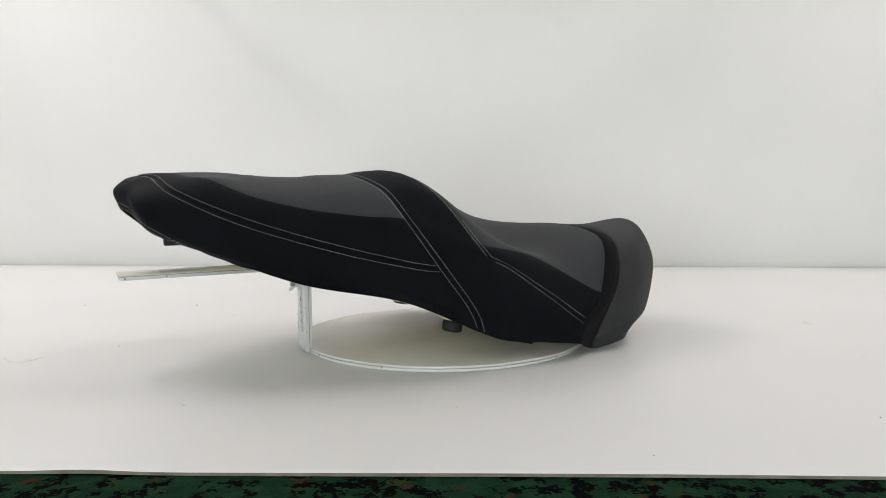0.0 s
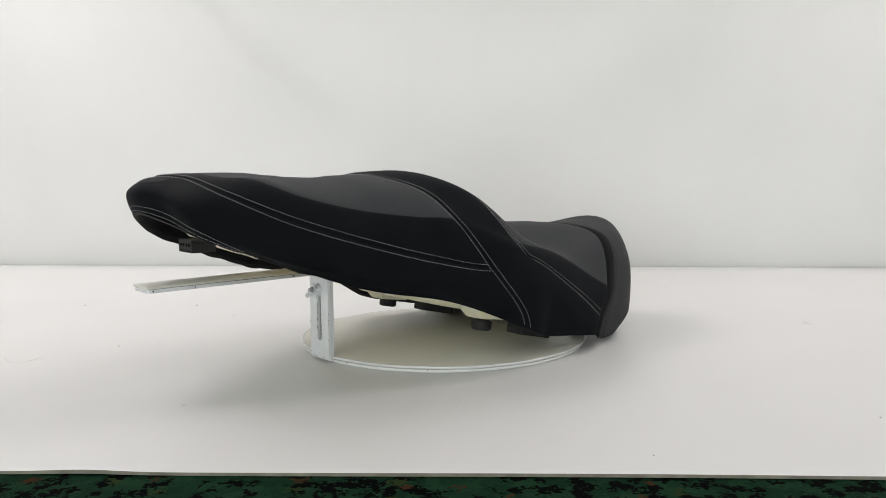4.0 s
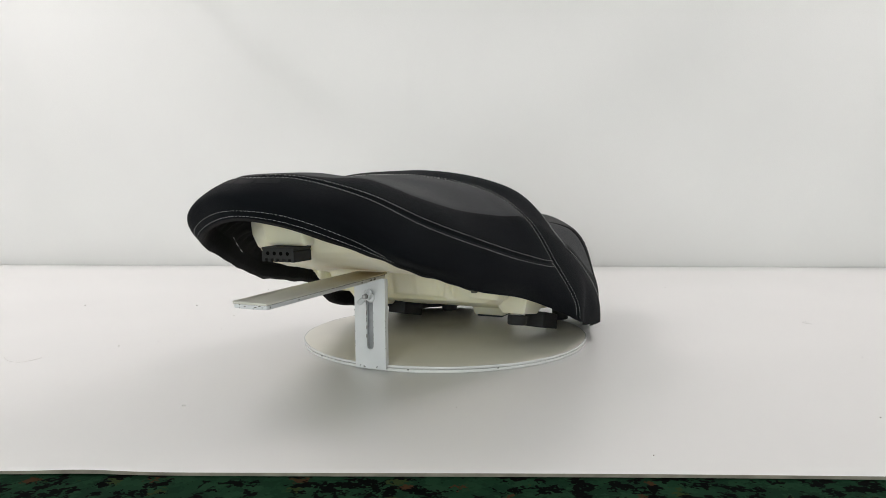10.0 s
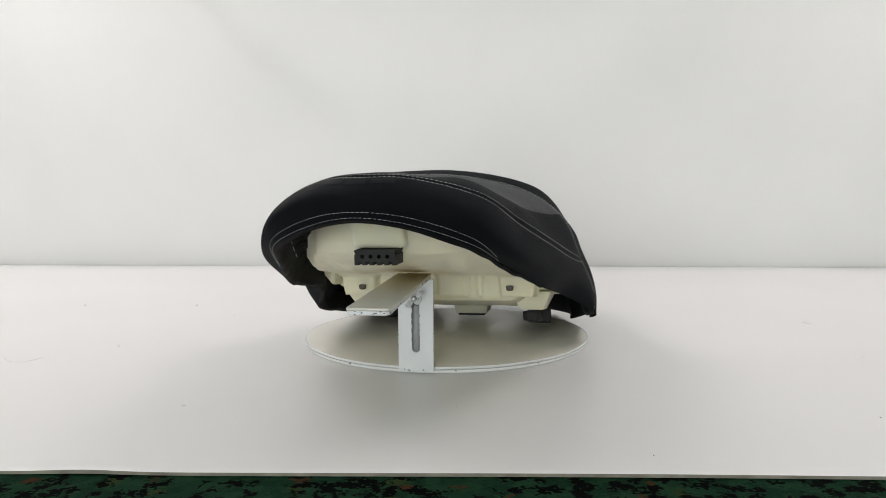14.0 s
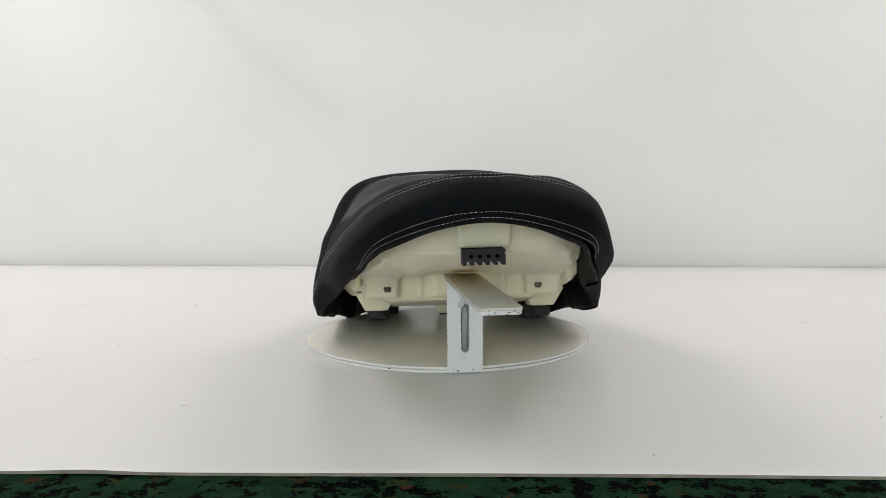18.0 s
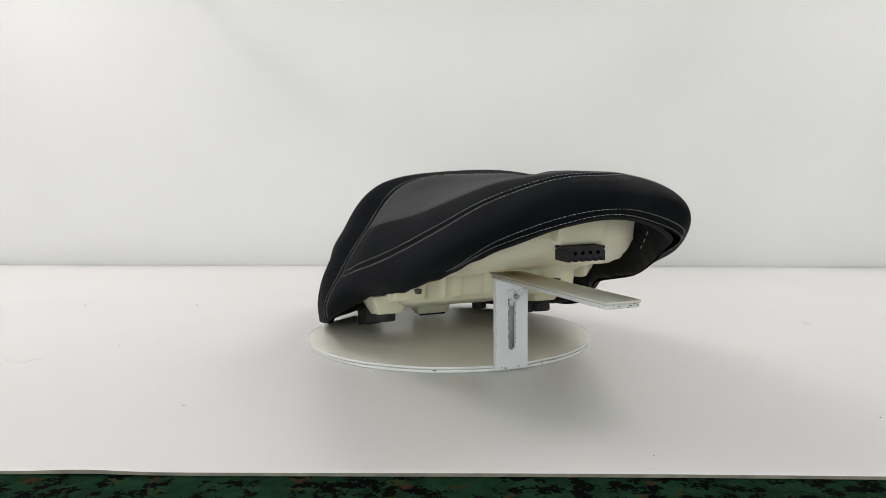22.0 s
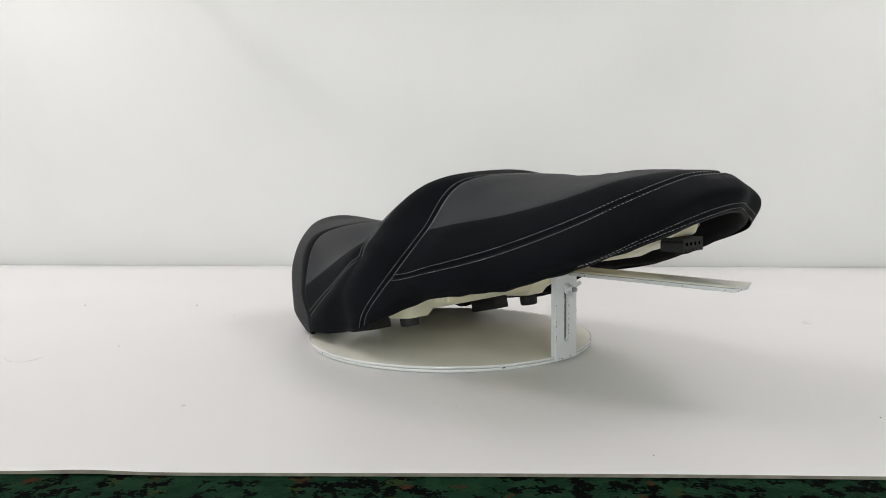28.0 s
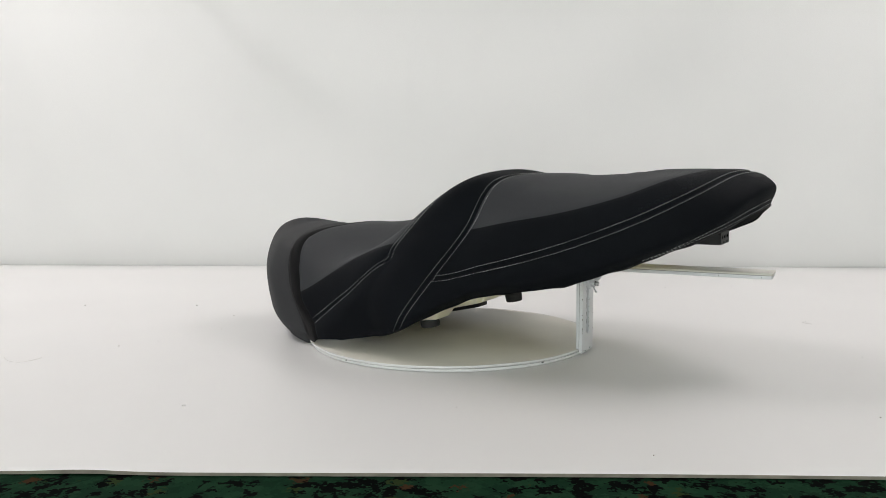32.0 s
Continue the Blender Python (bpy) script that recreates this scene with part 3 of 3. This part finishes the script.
def thread_bm(points, normals, length=.0030, gap=.0011, width=.00034, height=.00030):
    """Dashes laid along a line on the cover."""
    bm = bmesh.new()
    points = [Vector(p) for p in points]
    at = [0.0]
    for p, q in zip(points, points[1:]):
        at.append(at[-1] + (q - p).length)

    def place(d):
        k = min(max(int(np.searchsorted(at, d)) - 1, 0), len(points) - 2)
        f = (d - at[k]) / max(at[k + 1] - at[k], 1e-9)
        return points[k].lerp(points[k + 1], f), Vector(normals[k]).lerp(Vector(normals[k + 1]), f).normalized()

    d = .0005
    while d + length < at[-1]:
        p, n = place(d)
        q, n2 = place(d + length)
        mid, _ = place(d + length / 2)
        side = (q - p).cross(n).normalized() * (width / 2)
        ring = []
        for c, nn, s, h in ((p, n, .6, -.0003), (mid, n, 1, height), (q, n2, .6, -.0003)):
            ring.append((bm.verts.new(c + side * s + nn * (h * .4)), bm.verts.new(c + nn * (h + .0002)), bm.verts.new(c - side * s + nn * (h * .4))))
        for r0, r1 in zip(ring, ring[1:]):
            bm.faces.new((r0[0], r0[1], r1[1], r1[0]))
            bm.faces.new((r0[1], r0[2], r1[2], r1[1]))
        d += length + gap
    return bm


def stitch(kind, at, lo, hi, shift, both=True, wrap=False):
    """A stitched line beside a seam, shifted by metres across it; on both sides, or wrapped round the tail."""
    t = np.linspace(lo, hi, 160)
    a, b = (t, np.full(160, float(at))) if kind == "row" else (np.full(160, float(at)), t)
    if kind == "row" and at > 4:
        b = b + (4.99 - at) * .85 * ease(a, 1.9, 3.35)
    e = 0.02
    if kind == "row":
        scale = np.linalg.norm(cover(a, np.minimum(b + e, 5)) - cover(a, b - e), axis=-1) / (np.minimum(b + e, 5) - b + e)
        b = np.clip(b + shift / np.maximum(scale, .012), 0, 4.995)
    else:
        scale = np.linalg.norm(cover(a + e, b) - cover(a - e, b), axis=-1) / (2 * e)
        a = a + np.clip(shift / np.maximum(scale, .012), -.4, .4)
    p, n = dressed(a, b), cover_normal(a, b)
    pm, nm = dressed(a, b, -1), cover_normal(a, b, -1)
    p, pm = p + n * .0002, pm + nm * .0002
    if wrap:
        lines = [(np.concatenate([pm[::-1], p[1:]]), np.concatenate([nm[::-1], n[1:]]))]
    else:
        lines = [(p, n), (pm, nm)]
    for q, m in lines:
        part("stitching", thread_bm(q, m), THREAD, seat, "row of white thread stitches", smooth=False)


for shift in (-.0040, .0040):
    stitch("row", 3, 0, 5.97, shift, wrap=True)
    stitch("rib", 6, 0.02, 4.93, shift)
for shift in (-.0036, .0036):
    stitch("row", 3, 7.06, 8.95, shift)
stitch("rib", 7, 0.02, 3.0, -.0032)
stitch("rib", 7, 1.5, 3.0, .0032)
stitch("row", 4.70, 0, 3.12, 0, wrap=True)
stitch("row", 4.92, 0, 3.05, 0, wrap=True)


# ---- base pan: one moulded sheet; stations give half width, rear floor and front floor heights along u
PAN_W = ((-.3275, .079), (-.318, .085), (-.308, .089), (-.300, .0945), (-.272, .100), (-.250, .107), (-.200, .115), (-.136, .121), (-.128, .1305), (-.100, .136),
         (-.080, .138), (-.060, .136), (0, .143), (.050, .147), (.100, .140), (.122, .120))
PAN_REAR = ((-.3275, .1720), (-.3268, .1600), (-.3245, .1500), (-.314, .1375), (-.300, .1300), (-.284, .1245), (-.250, .1150), (-.200, .1062), (-.175, .1030), (-.100, .0900), (-.05, .085))
PAN_FRONT = ((-.150, .0720), (-.094, .0640), (-.050, .0535), (0, .0420), (.050, .0330), (.100, .027), (.122, .034))


def plateau(x, lo, hi, soft):
    return ease(x, lo - soft, lo + soft) * (1 - ease(x, hi - soft, hi + soft))


def along_table(u, table):
    xs, ys = zip(*table)
    return np.interp(u, xs, ys)


def pan_height(u, v):
    av = np.abs(v)
    wall = -.0965 - .0165 * plateau(av, .074, .114, .0025) - .0045 * plateau(av, .046, .052, .002) - .0035 * plateau(v, -.036, -.030, .0015) - .004 * plateau(v, .028, .036, .002)
    wall = wall - .004 * plateau(av, 0, .030, .004)
    step = ease(u, wall - .0035, wall + .0035)
    z = along_table(u, PAN_REAR) * (1 - step) + along_table(u, PAN_FRONT) * step
    z = z - .0035 * plateau(u, -.120, -.098, .004) * plateau(av, .070, .116, .003) * (1 - step)
    # ears at the sides, shallow ribs across the slope
    ear = plateau(u, -.128, -.078, .003) * ease(av, .1165, .1195)
    z = z * (1 - ear) + (.078 - .10 * (u + .10)) * ear
    z = z - .0030 * plateau(u, -.262, -.160, .012) * plateau(av, .052, .062, .006) * (1 - step)
    z = z + .0022 * plateau(u, -.305, -.235, .012) * plateau(av, .068, .084, .005)
    z = z + (.011 * ease(av, .078, .125) - .0050 * (1 - ease(av, .086, .105))) * ease(u, -.097, -.087)
    return z + .0005 * np.sin(61 * u + 2.0) * np.sin(73 * v + 1.0)


def pan_bend(u, v, z):
    """Rounded rear end in plan, a little wider on one side."""
    k = min(1, max(0, (-.20 - u) / .1275))
    return (u + k * .041 * min(1, abs(v) / .086) ** 2.6, v - .005 * k, z)


def base_pan():
    us = np.concatenate((np.linspace(-.3275, -.312, 12), np.linspace(-.309, -.134, 40), np.linspace(-.131, -.078, 50), np.linspace(-.075, .122, 48)))
    ks = np.concatenate((np.linspace(0, .90, 64), (.92, .94, .955, .97, .982, .992, 1.0)))
    grid = []
    for u in us:
        w = float(along_table(u, PAN_W)) * (1 + .010 * math.sin(170 * u) + .006 * math.sin(420 * u))
        row = []
        for k in np.concatenate((-ks[:0:-1], ks)):
            z = float(pan_height(u, k * w)) + .010 * float(ease(abs(k), .90, 1.0)) ** 2
            row.append(pan_bend(u, k * w, min(z, .174)))
        hi = min(row[0][2] + .022, .175)
        grid.append([pan_bend(u, -w * 1.004, hi)] + row + [pan_bend(u, w * 1.004, hi)])
    return sheet(grid)


def prism(lo, hi, z0, z1, taper=.006):
    """Block with sloping sides between heights, wider at the top."""
    (u0, v0), (u1, v1) = lo, hi
    bm = box(u0, u1, v0, v1, z0, z1)
    cu, cv = (u0 + u1) / 2, (v0 + v1) / 2
    for p in bm.verts:
        if p.co.z < (z0 + z1) / 2:
            p.co.x += taper if p.co.x < cu else -taper
            p.co.y += taper * .7 if p.co.y < cv else -taper * .7
    bmesh.ops.bevel(bm, geom=bm.edges[:], offset=.0015, segments=2, profile=.5, affect="EDGES")
    return bm


pan = part("base_pan", base_pan(), CREAM, seat, "cream plastic base pan under the seat")
for side in (1, -1):
    part("stud", tube((-.1185, side * .0868, .0745), (-.1185, side * .0868, .0800), .0036, .0046, 14, .0008), STUD, pan, "small dark metal stud")
    boss_bm = prism((-.066, side * .103 - .025), (.004, side * .103 + .024), .0375, .060, .015)
    for p in boss_bm.verts:
        p.co.z -= .145 * (p.co.x + .026)
    part("pan_boss", boss_bm, CREAM, pan, "tapered cream boss over the round foot")
    # rubber feet
    fu, fz = (-.034, .0285) if side > 0 else (-.040, .0255)
    foot = tube((fu, side * .103, fz), (fu, side * .103, fz + .012), .0112, .0120, 24, .0022)
    bmesh.ops.rotate(foot, cent=(fu, side * .103, fz), matrix=Matrix.Rotation(radians(10), 3, "Y"), verts=foot.verts)
    part("round_foot", foot, RUBBER, seat, "round black rubber foot")
    part("round_foot", tube((.1445, side * .088, .0006), (.1445, side * .088, .0180), .0105, .0120, 20, .0012), RUBBER, seat, "round black rubber foot")
    fu, fz = (.042, .0125) if side > 0 else (.034, .0095)
    foot = box(fu - .0245, fu + .0245, side * .103 - .013, side * .103 + .013, fz, fz + .019, .0012)
    bmesh.ops.rotate(foot, cent=(fu, side * .103, fz), matrix=Matrix.Rotation(radians(13), 3, "Y"), verts=foot.verts)
    part("square_foot", foot, RUBBER, seat, "square black rubber block foot")
boss = part("front_boss", prism((.090, -.027), (.139, .027), .0080, .034, .007), CREAM, seat, "cream plastic boss under the nose")
part("boss_pad", box(.099, .130, -.019, .019, .0052, .0083, .001), RUBBER, boss)


def turned_edge():
    """Black cover edge folded under and in towards the pan."""
    bm = bmesh.new()
    t = np.linspace(0, 9.6, 150)
    hem = cover(t, np.full(150, 4.995))
    for side in (1, -1):
        grid = []
        for u, v, z in hem:
            tail = min(1, max(0, (-.20 - u) / .12))
            wob = (.0012 * math.sin(95 * u + 3 * v) + .0008 * math.sin(210 * u)) * (.35 if u > -.07 else .6)
            iu = u + .012 * tail
            iv = v * .935
            grid.append([(u, side * v, z + wob * .4), (u + .25 * (iu - u), side * (v + .3 * (iv - v)), z - .0008 - .0026 * tail + wob),
                         (u + .65 * (iu - u), side * (v + .7 * (iv - v)), z + .004 + wob), (iu, side * iv, z + .014), (iu + .004 * tail, side * iv * .99, z + .026 - .008 * tail)])
        part_bm = sheet(grid)
        me = bpy.data.meshes.new("tmp")
        part_bm.to_mesh(me)
        part_bm.free()
        bm.from_mesh(me)
        bpy.data.meshes.remove(me)
    bmesh.ops.remove_doubles(bm, verts=bm.verts, dist=2e-5)
    return bm


part("turned_edge", turned_edge(), STRIP, seat, "black cover edge folded under the rim")


def lining():
    """Loose black lining from the folded edge up to the rim of the pan."""
    bm = bmesh.new()
    t = np.linspace(0, 6.4, 110)
    hem = cover(t, np.full(110, 4.995))
    for side in (1, -1):
        grid = []
        for i, (u, v, z) in enumerate(hem):
            tail = min(1, max(0, (-.20 - u) / .12))
            pu = min(max(u, -.3240), .09)
            pv = min(v * .93, float(along_table(pu, PAN_W)) * 1.006)
            rim = Vector(pan_bend(pu, side * pv, min(float(pan_height(pu, pv)) + .019, .1745)))
            edge = Vector((u + .013 * tail, side * v * .930, z + .015))
            crease = .0016 * math.sin(1.9 * i) + .0012 * math.sin(.83 * i + side)
            grid.append([edge.lerp(rim, k) + Vector((0, 0, .005 * math.sin(math.pi * k) + crease * math.sin(math.pi * k))) for k in (0, .2, .4, .6, .8, 1)])
        piece = sheet(grid)
        me = bpy.data.meshes.new("tmp")
        piece.to_mesh(me)
        piece.free()
        bm.from_mesh(me)
        bpy.data.meshes.remove(me)
    bmesh.ops.remove_doubles(bm, verts=bm.verts, dist=2e-5)
    return bm


part("lining", lining(), STRIP, seat, "creased black lining between cover and pan")
for side in (1, -1):
    line = [(-.3035, side * .0955, .1580), (-.2990, side * .0955, .1510), (-.2945, side * .0955, .1430), (-.2885, side * .0955, .1350), (-.2810, side * .0960, .1280)]
    part("lining_stitches", thread_bm(line, [(-.5, -side * .8, -.2)] * 5, .0052, .0040, .0008, .0004), THREAD, seat, "coarse white stitches in the lining", smooth=False)


def plug():
    """Notched rubber block: one outline with teeth below, drawn out along u."""
    u0, u1, z0, z1, w = -.345, -.320, .1308, .1440, .0186
    line = [(-w, z0 + .003), (-w, z1 - .004), (-w + .0012, z1 - .003), (-w, z1 - .002), (-w, z1), (w, z1), (w, z1 - .002), (w - .0012, z1 - .003), (w, z1 - .004), (w, z0)]
    step = 2 * w / 11
    for k in range(11):
        v = w - step * (k + 1)
        z = z0 if k % 2 == 0 else z0 + .003
        line += [(v, z), (v, z0 + .003 if k % 2 == 0 else z0)]
    line = [(v - .0024, z) for v, z in line[:-1]]
    bm = bmesh.new()
    front = [bm.verts.new((u0, v, z)) for v, z in line]
    back = [bm.verts.new((u1, v, z)) for v, z in line]
    bm.faces.new(front)
    bm.faces.new(back[::-1])
    for i in range(len(line)):
        j = (i + 1) % len(line)
        bm.faces.new((front[i], back[i], back[j], front[j]))
    return bm


stop = part("rubber_plug", plug(), RUBBER, seat, "notched black rubber stop with four holes", smooth=False)
# Flat black discs on the face give the four holes their dark insides.
for v in (-.0114, -.0038, .0038, .0114):
    part("hole_shade_disc", tube((-.3452, v - .0024, .1385), (-.3442, v - .0024, .1385), .0018, .0018, 12), HOLE_SHADE, stop, smooth=False)
mount = box(-.3350, -.290, -.0268, .0210, .1446, .1765, .0050, 5)
for p in mount.verts:
    if p.co.x < -.32:
        p.co.x -= .30 * (p.co.z - .1446)
part("plug_mount", mount, CREAM, pan, "rounded block above the rubber stop")

# faint embossed mark on the tail: three bars
for lo, hi in ((-.75, -.30), (-.22, .22), (.30, .75)):
    bm = bmesh.new()
    aa, bb = np.linspace(lo, hi, 9), np.linspace(3.26, 3.50, 7)
    spans = []
    for x in aa:
        side = 1 if x >= 0 else -1
        spans.append(dressed(np.full(7, abs(x)), bb, side) + .0004 * cover_normal(np.full(7, abs(x)), bb, side))
    rows = [[bm.verts.new(q) for q in r] for r in spans]
    for r0, r1 in zip(rows, rows[1:]):
        for i in range(6):
            bm.faces.new((r0[i], r0[i + 1], r1[i + 1], r1[i]))
    part("tail_mark", bm, MARK, seat, "faint pressed mark")

# ---------------------------------------------------------------- dust on the board
def speck(x, y, r, tall=.0006):
    bm = bmesh.new()
    bmesh.ops.create_icosphere(bm, subdivisions=1, radius=1)
    for v in bm.verts:
        v.co = Vector((v.co.x * r * random.uniform(.6, 1.5), v.co.y * r * random.uniform(.6, 1.5), v.co.z * tall)) + Vector((x, y, tall * .6))
    return bm


crumbs = [(-.4126, -.041, .0011), (-.3716, -.016, .0006), (-.405, .254, .0014), (-.589, .261, .0012), (.504, .085, .0007),
          (.379, -.3465, .0008), (.158, -.435, .0006), (-.32, .16, .0007)]
crumbs += [(random.uniform(-.7, .8), random.uniform(-.4, .5), random.uniform(.0002, .0004)) for _ in range(10)]
crumbs = [c for c in crumbs if math.hypot(c[0], c[1]) > .2]
tagged(new("dust_specks", finish(join_bm(*[speck(*c) for c in crumbs]), "dust_specks", DUST)), "tiny grey-brown dust specks on the white board", "dust", kind="stuff")



def lint(points, r):
    """A bent hair lying on the board: a thin three-sided strand."""
    bm = bmesh.new()
    n = 24
    rings = []
    for i in range(n + 1):
        t = i / n
        a, b, c = (Vector(p) for p in points)
        p = a * (1 - t) ** 2 + b * 2 * t * (1 - t) + c * t * t
        d = ((b - a) * (1 - t) + (c - b) * t).normalized()
        w = Vector((-d.y, d.x, 0)) * r
        rings.append([bm.verts.new(p + w), bm.verts.new(p + Vector((0, 0, r * 1.4))), bm.verts.new(p - w)])
    for r0, r1 in zip(rings, rings[1:]):
        bm.faces.new((r0[0], r0[1], r1[1], r1[0]))
        bm.faces.new((r0[1], r0[2], r1[2], r1[1]))
    return bm


tagged(new("paint_blob", finish(speck(-.248, -.296, .0021, .0007), "paint_blob", BOARD)), "tiny white raised blob on the white board", "paint blob")
tagged(new("lint_hair", finish(lint(((-.524, -.100, .0003), (-.492, -.146, .0003), (-.479, -.101, .0003)), .0004), "lint_hair", LINT)), "pale bent hair of lint lying on the white board", "lint")
tagged(new("lint_hair", finish(lint(((.497, .080, .0003), (.499, .068, .0003), (.505, .066, .0003)), .0006), "lint_hair", LINT)), "tiny pale curl of lint lying on the white board", "lint")

PSI, RHO = radians(3.36), radians(1.0)
along = Vector((math.sin(PSI), math.cos(PSI), 0))
across = Vector((math.cos(PSI), -math.sin(PSI), 0))
left = -(across * math.cos(RHO) + Vector((0, 0, math.sin(RHO))))
up = -across * math.sin(RHO) + Vector((0, 0, math.cos(RHO)))
SEAT_FRAME = Matrix.Translation((0.0120, 0, 0.1)) @ Matrix((along, left, up)).transposed().to_4x4() @ Matrix.Translation((0, 0, -0.1))


def motions():
    """The turntable carries bracket and seat round its axis at an even pace."""
    ground = Matrix.Translation((0, 0, LIFT))
    turns = [(t, -1.40 + 63.45 * (t - 16) / 16 - 0.6 * ((t - 16) / 16) ** 2 + 0.1 * ((t - 16) / 16) ** 3) for t in range(33)]
    for thing in (turntable, bracket):
        walk(thing, [(t, ground @ pose(0, 0, 0, 0, 0, a)) for t, a in turns])
    walk(seat, [(t, ground @ pose(0, 0, 0, 0, 0, a) @ SEAT_FRAME) for t, a in turns])


motions()
